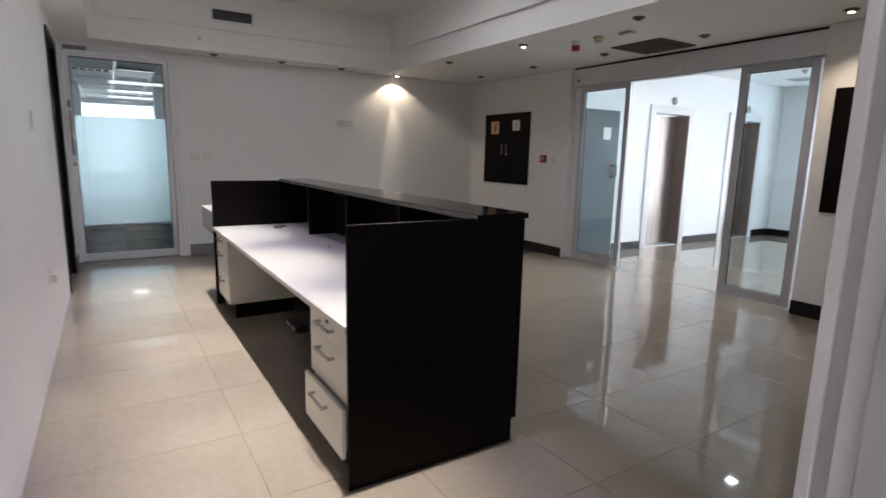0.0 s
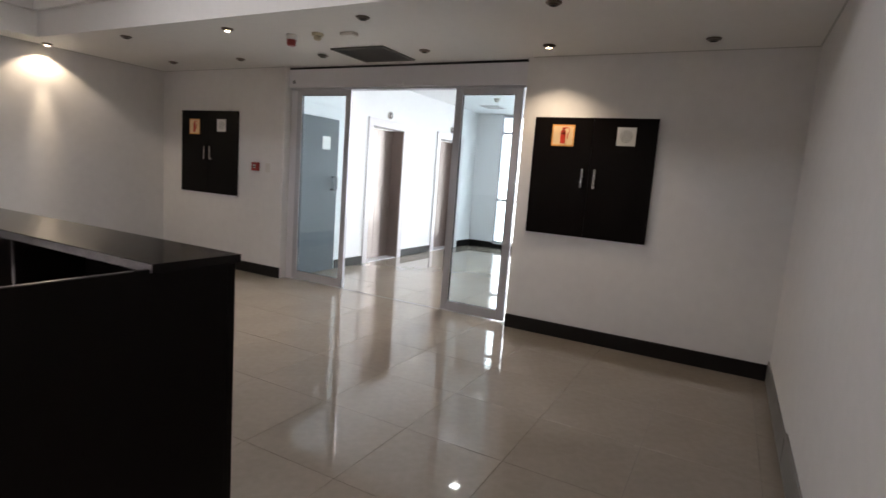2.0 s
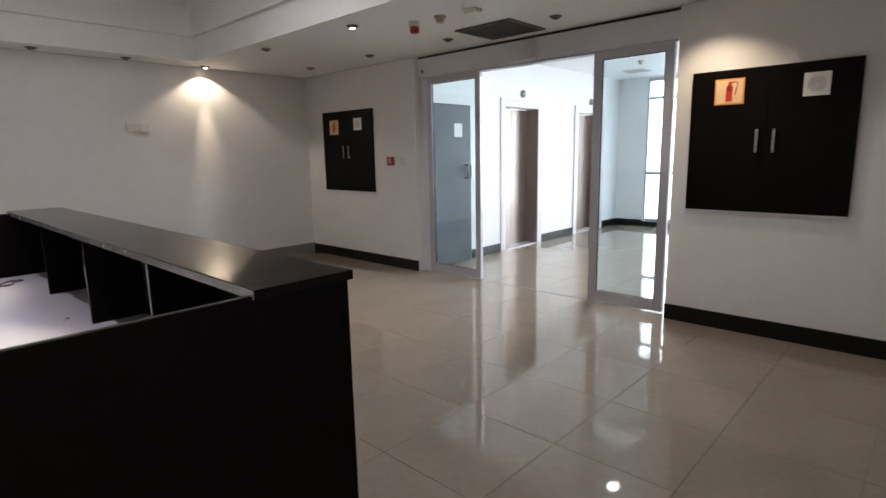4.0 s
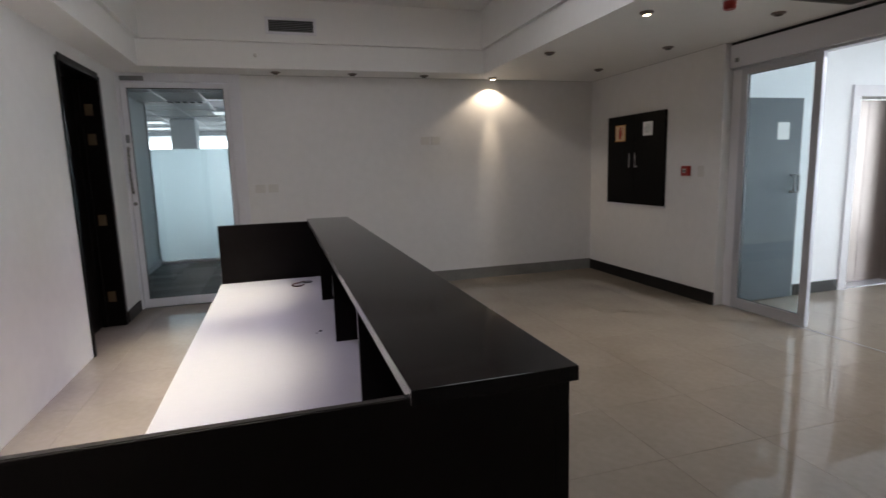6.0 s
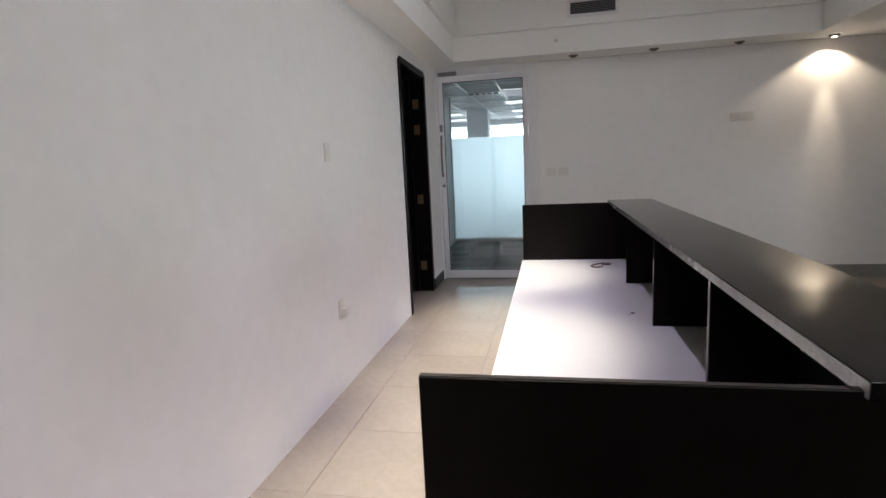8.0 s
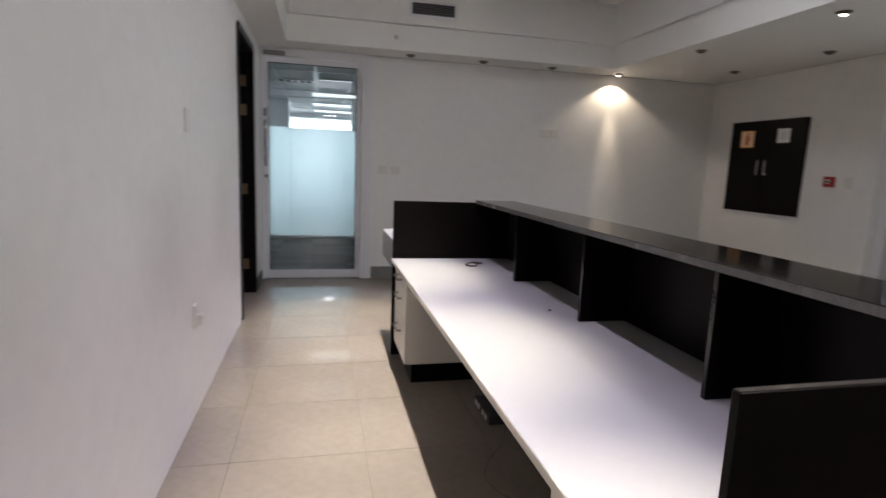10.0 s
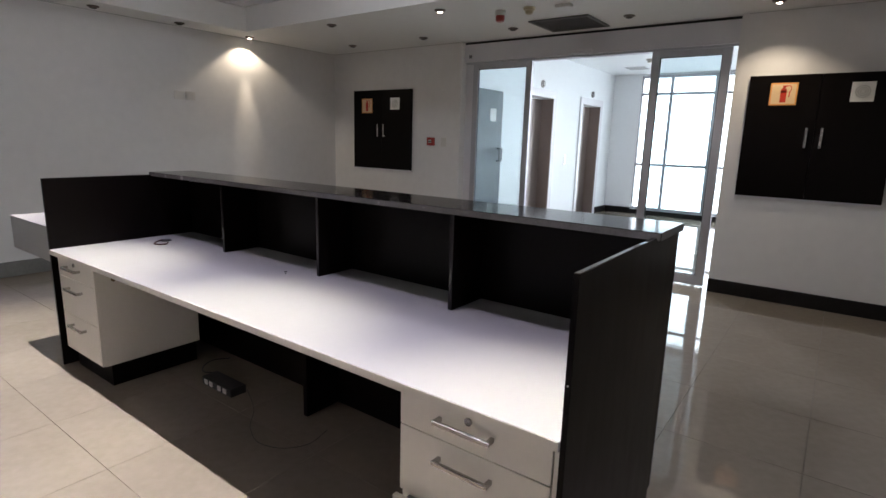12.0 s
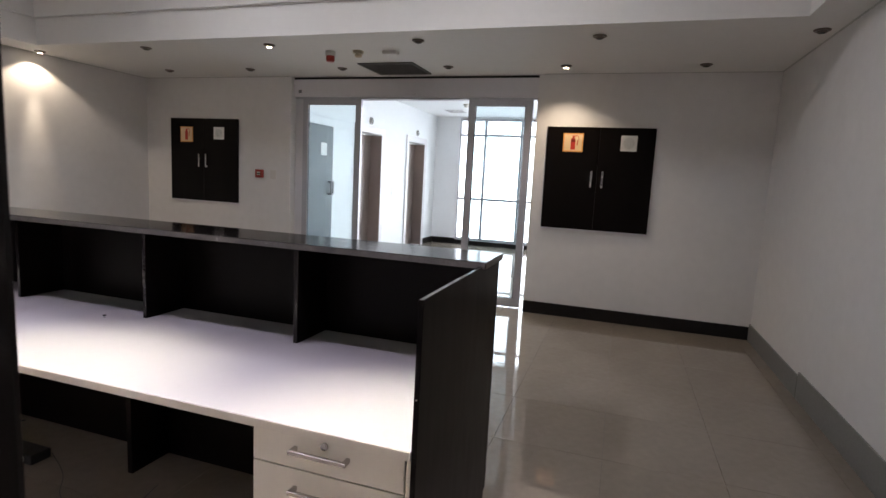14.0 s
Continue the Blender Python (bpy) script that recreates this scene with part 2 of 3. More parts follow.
skirting("baseboard", XE - 0.018, YS + 0.016, XE, 2.66, 0.14, SKIRTB, "glossy black skirting board along white wall")
skirting("baseboard", XE - 0.018, 5.86, XE, YN - 0.016, 0.14, SKIRTB, "glossy black skirting board along white wall")
skirting("baseboard", 1.10, YN - 0.014, XE, YN, 0.15, SKIRTG, "grey tile skirting along white wall")
skirting("baseboard", 1.02, YS, 4.205, YS + 0.014, 0.205, SKIRTG, "grey tile skirting along white wall")
skirting("baseboard", 4.211, YS, XE, YS + 0.015, 0.172, SKIRTG, "grey tile skirting with uneven joint")
skirting("baseboard", XW, 7.68, XW + 0.016, YN - 0.05, 0.12, SKIRTB, "short black skirting board beside doorway")

# grey strips stand in for the thin shadow line between ceiling and walls
b = bmesh.new()
box(b, XE - 0.012, 5.9, ZC - 0.006, XE, YN, ZC)
box(b, XE - 0.012, YS, ZC - 0.006, XE, 2.6, ZC)
box(b, 1.1, YN - 0.012, ZC - 0.006, XE, YN, ZC)
box(b, XW, YS, ZC - 0.006, XE, YS + 0.012, ZC)
solid("trim", b, SIGNGREY, "thin grey strip painted as a shadow line below ceiling", "trim")


def dark_doorway(name, y0, y1, hinges, label):
    """A doorway through the west wall, lined in dark laminate."""
    d = base(name, (XW, (y0 + y1) / 2, 0), label, "door frame", "", "structure")
    w = (y1 - y0) / 2
    for s in (-1, 1):
        jamb = part("jamb", boxed(-0.30, s * w, 0, 0.012, s * (w - 0.03), 2.51, bevel=0.003), BLACK, d)
        part("architrave", boxed(0.002, s * (w + 0.035), 0, 0.016, s * (w - 0.012), 2.545, bevel=0.003), BLACK, d)
        part("door_stop", boxed(-0.20, s * (w - 0.03), 0, -0.16, s * (w - 0.045), 2.50), BLACK, d)
    part("head", boxed(-0.30, -w + 0.03, 2.51, 0.012, w - 0.03, 2.54, bevel=0.003), BLACK, d)
    part("architrave", boxed(0.002, -w + 0.012, 2.515, 0.016, w - 0.012, 2.575, bevel=0.003), BLACK, d)
    if hinges:
        for z in (0.32, 1.12, 1.93, 2.22):
            h = boxed(-0.13, w - 0.034, z - 0.055, -0.07, w - 0.03, z + 0.055, bevel=0.002)
            tube(h, (-0.066, w - 0.036, z - 0.055), (-0.066, w - 0.036, z + 0.055), 0.007, sides=10)
            part("hinge", h, BRASS, d, "dull brass hinge")
        part("door_leaf", boxed(-0.25, -w + 0.04, 0.008, -0.21, w - 0.04, 2.5, bevel=0.003), BLACK, d, "dark laminate door leaf")
    return d


dark_doorway("door_1", 6.56, 7.6, True, "dark laminate door frame with brass hinges")
dark_doorway("door_2", 0.90, 1.872, False, "open doorway lined in dark laminate")


# ---- glazed doors ----
def glazed_leaf(d, x0, y0, x1, y1, z0, z1, stile, top, bottom, material, along="y", glazing=None):
    """Stiles, rails and pane of a leaf, x0..x1 thick and y0..y1 wide (or the other way round)."""
    def put(name, u0, u1, v0, v1, mat, inset=0.0, label=""):
        bevel = 0.0 if name == "pane" else 0.003
        if along == "y":
            bm = boxed(x0 + inset, u0, v0, x1 - inset, u1, v1, bevel=bevel)
        else:
            bm = boxed(u0, y0 + inset, v0, u1, y1 - inset, v1, bevel=bevel)
        return part(name, bm, mat, d, label)
    a0, a1 = (y0, y1) if along == "y" else (x0, x1)
    put("stile", a0, a0 + stile, z0, z1, material)
    put("stile", a1 - stile, a1, z0, z1, material)
    put("top_rail", a0 + stile, a1 - stile, z1 - top, z1, material)
    put("bottom_rail", a0 + stile, a1 - stile, z0, z0 + bottom, material)
    for u0, u1, v0, v1 in ((a0 + stile, a0 + stile + 0.008, z0 + bottom, z1 - top), (a1 - stile - 0.008, a1 - stile, z0 + bottom, z1 - top),
                           (a0 + stile, a1 - stile, z0 + bottom, z0 + bottom + 0.008), (a0 + stile, a1 - stile, z1 - top - 0.008, z1 - top)):
        put("gasket", u0, u1, v0, v1, RUBBER, 0.012)
    pane = put("pane", a0 + stile + 0.008, a1 - stile - 0.008, z0 + bottom + 0.008, z1 - top - 0.008, glazing or GLASS, 0.017, "clear glass pane")
    pane.visible_shadow = False
    return pane


d = base("door_3", (6.05, 4.25, 0), "aluminium sliding glass doors standing open to lift lobby", "sliding door", "", "structure")
glazed_leaf(d, -0.122, 0.645, -0.078, 1.49, 0.015, 2.43, 0.075, 0.06, 0.1, ALU, glazing=TINTED)
glazed_leaf(d, -0.122, -1.525, -0.074, -0.765, 0.015, 2.43, 0.082, 0.06, 0.1, ALU, glazing=TINTED)
part("side_frame", boxed(-0.11, 1.492, 0, -0.02, 1.608, 2.43, bevel=0.003), ALUW, d)
part("track", boxed(-0.13, -1.585, 2.432, -0.02, 1.605, 2.456, bevel=0.002), ALU, d)
part("floor_guide", boxed(-0.105, -1.585, 0.0, -0.09, 1.56, 0.002), GRILLE, d)
cover = part("header_box", boxed(-0.165, -1.585, 2.455, 0.1, 1.607, 2.672, bevel=0.004), ALUW, d, "white operator cover above the doors")
# near-black block fills the gap, its shade put into the colour
part("gap", boxed(-0.15, -1.585, 2.673, 0.1, 1.607, 2.699), SHADOW, d, "dark strip painted as the shaded gap above the cover")
part("sensor", boxed(-0.178, 1.49, 2.50, -0.165, 1.53, 2.54, bevel=0.004), GRILLE, d)
part("sensor", boxed(-0.19, -0.12, 2.465, -0.165, 0.12, 2.50, bevel=0.006), ALUW, d)

d = base("door_4", (0.44, YN, 0), "white framed glass door to office with pull handle", "glass door", "", "structure")
for x0, x1 in ((-0.65, -0.615), (0.52, 0.65)):
    part("door_frame", boxed(x0, -0.03, 0, x1, 0.1, 2.70, bevel=0.004), ALUW, d)
part("door_frame", boxed(-0.615, -0.03, 2.605, 0.52, 0.1, 2.70, bevel=0.004), ALUW, d)
part("door_frame", boxed(0.575, -0.042, 0, 0.60, -0.03, 2.70, bevel=0.003), ALUW, d)
glazed_leaf(d, -0.61, 0.0, 0.515, 0.045, 0.01, 2.60, 0.055, 0.06, 0.1, ALUW, "x")
h = bmesh.new()
pts = [Vector((-0.585, -0.06 - 0.03 * math.sin(math.pi * i / 10), 1.36 + 0.052 * i)) for i in range(11)]
for a, c in zip(pts, pts[1:]):
    tube(h, a, c, 0.014, sides=12)
for z in (1.38, 1.86):
    tube(h, (-0.585, 0, z), (-0.585, -0.065, z), 0.011, sides=12)
part("pull_handle", h, CHROME, d, "bowed steel pull handle", True)
part("lock", tube(bmesh.new(), (-0.585, 0, 1.24), (-0.585, -0.012, 1.24), 0.022), CHROME, d)
part("lock", boxed(-0.61, -0.012, 1.93, -0.57, 0, 2.02, bevel=0.003), GRILLE, d)
h = boxed(-0.60, -0.05, 2.61, -0.36, -0.03, 2.66, bevel=0.004)
for i in range(4):
    box(h, -0.58 + i * 0.055, -0.053, 2.62, -0.55 + i * 0.055, -0.05, 2.65)
part("door_closer", h, GRILLE, d)

d = base("door_5", (0.945, YS, 0), "white aluminium door jamb of open entrance", "door frame", "", "structure")
part("jamb", boxed(-0.05, -0.26, 0, 0.06, 0.091, 2.70, bevel=0.002), ALUW, d)
part("jamb", boxed(-0.048, 0.109, 0, 0.06, 0.125, 2.70, bevel=0.002), ALUW, d)
part("gasket", boxed(-0.044, 0.091, 0, 0.05, 0.109, 2.70), ALU, d)
part("jamb", boxed(-0.07, -0.12, 0, -0.05, 0.062, 2.70, bevel=0.003), ALU, d)
part("head", boxed(-1.15, -0.2, 2.62, -0.07, 0.1, 2.70, bevel=0.004), ALUW, d)


# ---- reception desk: x 1.0..1.95, y 2.15..5.52 ----
DX0, DX1, DY0, DY1 = 1.0, 1.93, 2.15, 5.52
desk = base("reception_desk", (DX0, DY0, 0), "black laminate reception desk with raised ledge", "reception desk")
L, W = DY1 - DY0, DX1 - DX0
for y0, y1 in ((0, 0.016), (L - 0.018, L)):
    p = part("end_panel", boxed(0, y0, 0.0, W - 0.03, y1, 1.178, bevel=0.0015), BLACK, desk)
    part("edging", boxed(0.001, y0 + 0.002, 1.178, 0.634, y1 - 0.002, 1.1795), EDGE, p, "worn shiny top edging")
part("front_panel", boxed(W - 0.03, 0, 0.12, W, L, 1.165, bevel=0.0015), BLACK, desk)
part("plinth", boxed(W - 0.05, 0.002, 0, W - 0.03, L - 0.002, 0.12), BLACK, desk)
led = part("ledge", boxed(0.635, -0.012, 1.168, W + 0.012, L + 0.012, 1.196, bevel=0.002), BLACKTOP, desk, "black ledge with scuffed top")
# the highlight along the ledge front is put into this strip's colour
part("edging", boxed(0.6335, -0.010, 1.170, 0.635, L + 0.010, 1.194), EDGEPALE, led, "black ledge edging, its sheen painted paler")
for y in (2.98, 3.83, 4.70):
    div = part("divider", boxed(0.66, y - DY0 - 0.011, 0.7505, W - 0.031, y - DY0 + 0.011, 1.168, bevel=0.001), BLACK, desk)
    part("edging", boxed(0.6585, y - DY0 - 0.009, 0.752, 0.66, y - DY0 + 0.009, 1.166), EDGE, div, "shiny dark front edging")
part("support_panel", boxed(0.55, 1.66, 0, W - 0.06, 1.69, 0.72, bevel=0.001), BLACK, desk)
part("modesty_panel", boxed(W - 0.16, 0.03, 0.0, W - 0.14, 1.66, 0.72), BLACK, desk)
part("modesty_panel", boxed(W - 0.16, 1.69, 0.0, W - 0.14, L - 0.03, 0.72), BLACK, desk)
side = part("side_shelf", boxed(0.0, L, 0.67, 0.62, L + 0.65, 0.89, bevel=0.002), WHITE, desk, "white box shelf on the end panel")
b = bmesh.new()
tube(b, (-0.0015, 0.008, 0.9), (0.0, 0.008, 0.9), 0.0022, sides=10)
part("screw_cap", b, PLASTIC, desk)

top = solid("worktop", boxed(DX0 - 0.005, DY0 + 0.017, 0.72, DX1 - 0.031, DY1 - 0.019, 0.75, bevel=0.002), WHITE, "white laminate desk worktop with dust specks", "worktop", "thing")
part("edge_band", boxed(DX0 - 0.0065, DY0 + 0.018, 0.722, DX0 - 0.005, DY1 - 0.02, 0.748), CREAM, top, "cream edge banding")


def pedestal(y0, y1, ajar, label):
    """Three drawers over a black plinth, under the worktop."""
    u = base("drawer_pedestal", (DX0 + 0.02, y0, 0), label, "drawer unit", "pedestals under the desk")
    w = y1 - y0
    part("body", boxed(0.018, 0, 0.13, 0.58, w, 0.72, bevel=0.0015), CREAM, u)
    part("plinth", boxed(0.05, 0.01, 0, 0.56, w - 0.01, 0.13), BLACK, u)
    for i, (z0, z1) in enumerate(((0.602, 0.708), (0.372, 0.598), (0.135, 0.368))):
        o = -ajar[i]
        f = part("drawer", boxed(o, 0.022, z0, o + 0.018, w - 0.004, z1, bevel=0.0015), CREAM, u)
        if ajar[i]:
            part("drawer_box", boxed(o + 0.018, 0.04, z0 + 0.02, 0.1, w - 0.03, z1 - 0.02), WHITE, f)
        zc = z0 + 0.066 if i == 0 else z1 - 0.06
        c = w * 0.54
        h = bmesh.new()
        box(h, o - 0.036, c - 0.097, zc - 0.007, o - 0.024, c + 0.097, zc + 0.007, bevel=0.002)
        for s in (-0.095, 0.083):
            box(h, o - 0.026, c + s, zc - 0.007, o, c + s + 0.012, zc + 0.007, bevel=0.001)
        part("handle", h, CHROME, f, "square brushed nickel bar handle")
        if i == 0:
            part("lock", tube(bmesh.new(), (o, c - 0.01, zc + 0.026), (o - 0.006, c - 0.01, zc + 0.026), 0.012), CHROME, f, "small round lock")
    part("side_strip", boxed(0.0, 0.0, 0.135, 0.018, 0.018, 0.708, bevel=0.001), CREAM, u)
    return u


pedestal(2.168, 2.705, (0.0, 0.0, 0.035), "cream three-drawer pedestal, lowest drawer slightly open")
unit = pedestal(4.95, 5.46, (0.0, 0.0, 0.0), "cream three-drawer pedestal with brown stain on its side")
part("stain", lathe(bmesh.new(), [(0.015, 0.0), (0.012, 0.001)], 14, pose(0.1, 0.0, 0.64, 90)), BRASS, unit, "small brown stain")

# things under and on the desk
s = base("power_socket_block", (1.46, 4.45, 0), "black floor power block with white plugs", "power block")
part("body", boxed(-0.05, -0.15, 0, 0.05, 0.15, 0.05, bevel=0.006), RUBBER, s)
for y in (-0.09, -0.035, 0.05, 0.1):
    part("socket", boxed(-0.056, y - 0.016, 0.012, -0.05, y + 0.016, 0.042, bevel=0.003), PLASTIC, s, "white socket insert")


def cable(name, pts, r, material, label):
    cu = bpy.data.curves.new(name, "CURVE")
    cu.dimensions, cu.bevel_depth, cu.bevel_resolution = "3D", r, 2
    sp = cu.splines.new("BEZIER")
    sp.bezier_points.add(len(pts) - 1)
    for q, c in zip(sp.bezier_points, pts):
        q.co, q.handle_left_type, q.handle_right_type = c, "AUTO", "AUTO"
    cu.materials.append(material)
    return tagged(new(name, cu), label, "cable")


cable("power_cable", [(1.5, 4.28, 0.03), (1.42, 4.1, 0.006), (1.28, 3.92, 0.006), (1.24, 3.75, 0.006), (1.36, 3.6, 0.006), (1.52, 3.62, 0.006)], 0.0016, RUBBER, "thin black cable curled on the floor")
cable("power_cable", [(1.52, 4.6, 0.03), (1.5, 4.75, 0.006), (1.62, 4.85, 0.006), (1.72, 4.8, 0.006)], 0.004, RUBBER, "thin black cable behind the power block")
b = bmesh.new()
lathe(b, [(0.034, 0), (0.036, 0.004), (0.03, 0.007), (0.012, 0.007)], 20, pose(1.60, 5.30, 0.7502))
solid("cable_grommet", b, RUBBER, "dark round cable grommet on white worktop", "grommet", "thing")
cable("worktop_cable", [(1.58, 5.31, 0.758), (1.52, 5.27, 0.755), (1.49, 5.21, 0.755), (1.53, 5.17, 0.755), (1.57, 5.21, 0.755)], 0.0045, LEAD, "short dark red lead coiled on white worktop")
for x, y, r in ((1.60, 4.02, 0.008), (1.58, 3.995, 0.004)):
    b = bmesh.new()
    bmesh.ops.create_icosphere(b, subdivisions=1, radius=r, matrix=Matrix.Translation((x, y, 0.7502 + r * 0.4)) @ Matrix.Diagonal((1.4, 1, 0.45, 1)))
    solid("debris", b, RUBBER, "tiny dark crumb of debris on worktop", "debris", "thing")


# ---- wall cabinets, signs and fittings on the east wall ----
def hose_cabinet(y0, y1, z0, z1, sign_a, sign_b, label):
    c = base("wall_cabinet", (XE, (y0 + y1) / 2, z0), label, "wall cabinet", "fire equipment cabinets")
    w, h = (y1 - y0) / 2, z1 - z0
    part("body", boxed(-0.014, -w + 0.008, 0.008, 0, w - 0.008, h - 0.008), SHADOW, c)
    for s in (-1, 1):
        door = part("door", boxed(-0.034, s * 0.0015, 0, -0.014, s * w, h, bevel=0.0015), BLACK, c)
        hb = bmesh.new()
        zc = 0.555
        y = s * 0.058
        box(hb, -0.066, y - 0.011, zc - 0.09, -0.056, y + 0.011, zc + 0.09, bevel=0.003)
        for z in (zc - 0.085, zc + 0.07):
            box(hb, -0.06, y - 0.009, z, -0.034, y + 0.009, z + 0.015, bevel=0.002)
        part("handle", hb, CHROME, door, "brushed nickel pull handle")
    part("edge_trim", boxed(-0.03, -w - 0.004, -0.016, 0, w + 0.004, -0.001), ALUW, c, "pale lower edge")
    return c


hose_cabinet(6.67, 7.81, 1.016, 2.146, None, None, "black double-door cabinet on white wall by call point")
hose_cabinet(1.39, 2.52, 1.016, 2.13, None, None, "black double-door cabinet on white wall under spotlight")


def sign(y, z, w, h):
    """An extinguisher pictogram plate."""
    s = base("safety_sign", (XE - 0.034, y, z), "orange fire extinguisher sign on black cabinet door", "sign", "signs on the cabinets")
    part("plate", boxed(-0.003, -w / 2, -h / 2, 0, w / 2, h / 2, bevel=0.0008), ORANGE, s)
    part("field", boxed(-0.0042, -w / 2 + 0.012, -h / 2 + 0.012, -0.003, w / 2 - 0.012, h / 2 - 0.012), SIGNPALE, s, "paler inner field")
    b = bmesh.new()
    x0, x1 = -0.0056, -0.0042
    box(b, x0, -0.024, -0.075, x1, 0.024, 0.03, bevel=0.0005)
    tube(b, (x0, 0, 0.03), (x1, 0, 0.03), 0.024, sides=20)
    box(b, x0, -0.009, 0.05, x1, 0.009, 0.066)
    box(b, x0, -0.03, 0.064, x1, 0.012, 0.075)
    prev = None
    for i in range(9):
        a = math.pi * 0.9 - i * math.pi * 0.15
        q = Vector(((x0 + x1) / 2, -0.02 - 0.03 * math.cos(a) * 0.9 - 0.012, 0.045 + 0.03 * math.sin(a)))
        if prev is not None:
            tube(b, prev, q, 0.0035, sides=6)
        prev = q
    tube(b, prev, prev + Vector((0, 0.004, -0.05)), 0.005, sides=6)
    part("pictogram", b, SIGNRED, s, "red extinguisher pictogram")


def plain_sign(y, z, w, h):
    s = base("safety_sign", (XE - 0.034, y, z), "white sign with faded round symbol on black cabinet", "sign", "signs on the cabinets")
    part("plate", boxed(-0.003, -w / 2, -h / 2, 0, w / 2, h / 2, bevel=0.0008), PAPER, s)
    b = bmesh.new()
    for r in (0.018, 0.034, 0.05):
        n = 20
        for i in range(n):
            a0, a1 = 2 * math.pi * i / n, 2 * math.pi * (i + 0.72) / n
            tube(b, (-0.0038, r * math.cos(a0), r * math.sin(a0)), (-0.0038, r * math.cos(a1), r * math.sin(a1)), 0.004, sides=5)
    part("symbol", b, SIGNGREY, s, "faded grey ring symbol")


sign(7.53, 1.925, 0.215, 0.21)
sign(2.235, 1.962, 0.215, 0.2)
plain_sign(6.98, 1.95, 0.175, 0.165)
plain_sign(1.655, 1.967, 0.165, 0.165)

c = base("fire_call_point", (XE, 6.325, 1.435), "red fire alarm call point on white wall", "call point")
part("case", boxed(-0.045, -0.055, -0.055, 0, 0.055, 0.055, bevel=0.006), RED, c)
part("window", boxed(-0.047, -0.026, -0.02, -0.045, 0.026, 0.024, bevel=0.001), SIGNGREY, c, "grey break-glass window")
part("label_bar", boxed(-0.048, -0.026, -0.008, -0.047, 0.026, 0.006), RUBBER, c)

c = base("fire_call_point", (XE, 6.12, 1.43), "small white blank plate beside call point", "wall plate")
c.name = "blank_plate"
part("plate", boxed(-0.006, -0.045, -0.06, 0, 0.045, 0.06, bevel=0.003), PLASTIC, c)


# ---- switch and socket plates ----
def plate(name, m, w, h, parts_at, label, gang="rocker"):
    """A plate in the local xz plane, facing -y."""
    p = new(name)
    p.empty_display_size = 0.1
    p.matrix_basis = m
    tagged(p, label, "wall plate")
    part("cover", boxed(-w / 2, -0.014, -h / 2, w / 2, 0, h / 2, bevel=0.003), PLASTIC, p)
    for x, z in parts_at:
        part(gang, boxed(x - 0.012, -0.018, z - 0.02, x + 0.012, -0.014, z + 0.02, bevel=0.002), PLASTIC, p)
    return p


plate("light_switch", pose(XW, 4.67, 1.63, 0, 0, 90), 0.075, 0.12, [(0, 0)], "white light switch plate on white wall")
s = plate("wall_socket", pose(XW, 4.71, 0.57, 0, 0, 90), 0.075, 0.13, [(0, 0.035)], "white wall socket with plug on white wall")
part("plug", boxed(-0.028, -0.05, -0.05, 0.028, -0.009, 0.01, bevel=0.008), PLASTIC, s, "white plug adaptor")
plate("wall_socket", pose(3.33, YN, 1.905), 0.12, 0.1, [(-0.03, 0), (0.03, 0)], "white double socket high on white wall", "socket_insert")
plate("wall_socket", pose(3.47, YN, 1.905), 0.12, 0.1, [(-0.03, 0), (0.03, 0)], "white double socket high on white wall", "socket_insert")
plate("wall_socket", pose(1.23, YN, 1.36), 0.12, 0.1, [(-0.03, 0), (0.03, 0)], "white double switch plate beside glass door", "rocker")
plate("wall_socket", pose(1.38, YN, 1.36), 0.12, 0.1, [(-0.03, 0), (0.03, 0)], "white double switch plate beside glass door", "rocker")


# ---- ceiling fittings ----
def downlight_parts(name, lit, label):
    d = base(name, (0, 0, -5), label, "downlight", "ceiling downlights")
    ring = bmesh.new()
    lathe(ring, [(0.03, 0.0), (0.055, 0.0), (0.056, -0.006), (0.048, -0.012), (0.036, -0.012), (0.034, -0.004)], 24)
    part("trim_ring", ring, BRONZE, d, "", True)
    head = bmesh.new()
    lathe(head, [(0.033, 0.0), (0.034, -0.017), (0.031, -0.023), (0.027, -0.023)], 20)
    part("lamp_head", head, BRONZE, d, "", True)
    part("lens", lathe(bmesh.new(), [(0.023, -0.0215), (0.023, -0.0245)], 20), LIT if lit else SHADOW, d, "glowing lamp face" if lit else "unlit lamp face")
    return d


OFF = [(1.50, 8.04), (2.39, 8.05), (3.29, 8.07), (4.24, 6.56), (5.34, 7.36), (5.35, 6.12), (5.38, 4.87), (4.29, 3.51), (5.38, 3.58), (4.33, 1.96), (5.45, 1.03), (4.35, 0.42)]
ON = [(4.24, 8.12), (4.28, 5.06), (5.42, 2.33)]
TRAY = [(1.06, 2.2), (1.06, 3.6), (1.06, 5.0), (1.06, 6.4)]
off = downlight_parts("downlight", False, "unlit bronze recessed downlight in white ceiling")
lit = downlight_parts("downlight", True, "lit recessed downlight in white ceiling")
off.matrix_basis, lit.matrix_basis = pose(*OFF[0], ZC), pose(*ON[0], ZC)
for x, y in OFF[1:]:
    copy_thing(off, pose(x, y, ZC, 0, 0, 40 * x))
for x, y in ON[1:]:
    copy_thing(lit, pose(x, y, ZC))
for x, y in TRAY:
    copy_thing(lit, pose(x, y, 3.43))
lamp("spot_north", "SPOT", look((4.24, 8.10, 2.655), (4.245, 8.16, 2.0)), 13, WARM, cone=122, blend=0.35, soft=0.012)
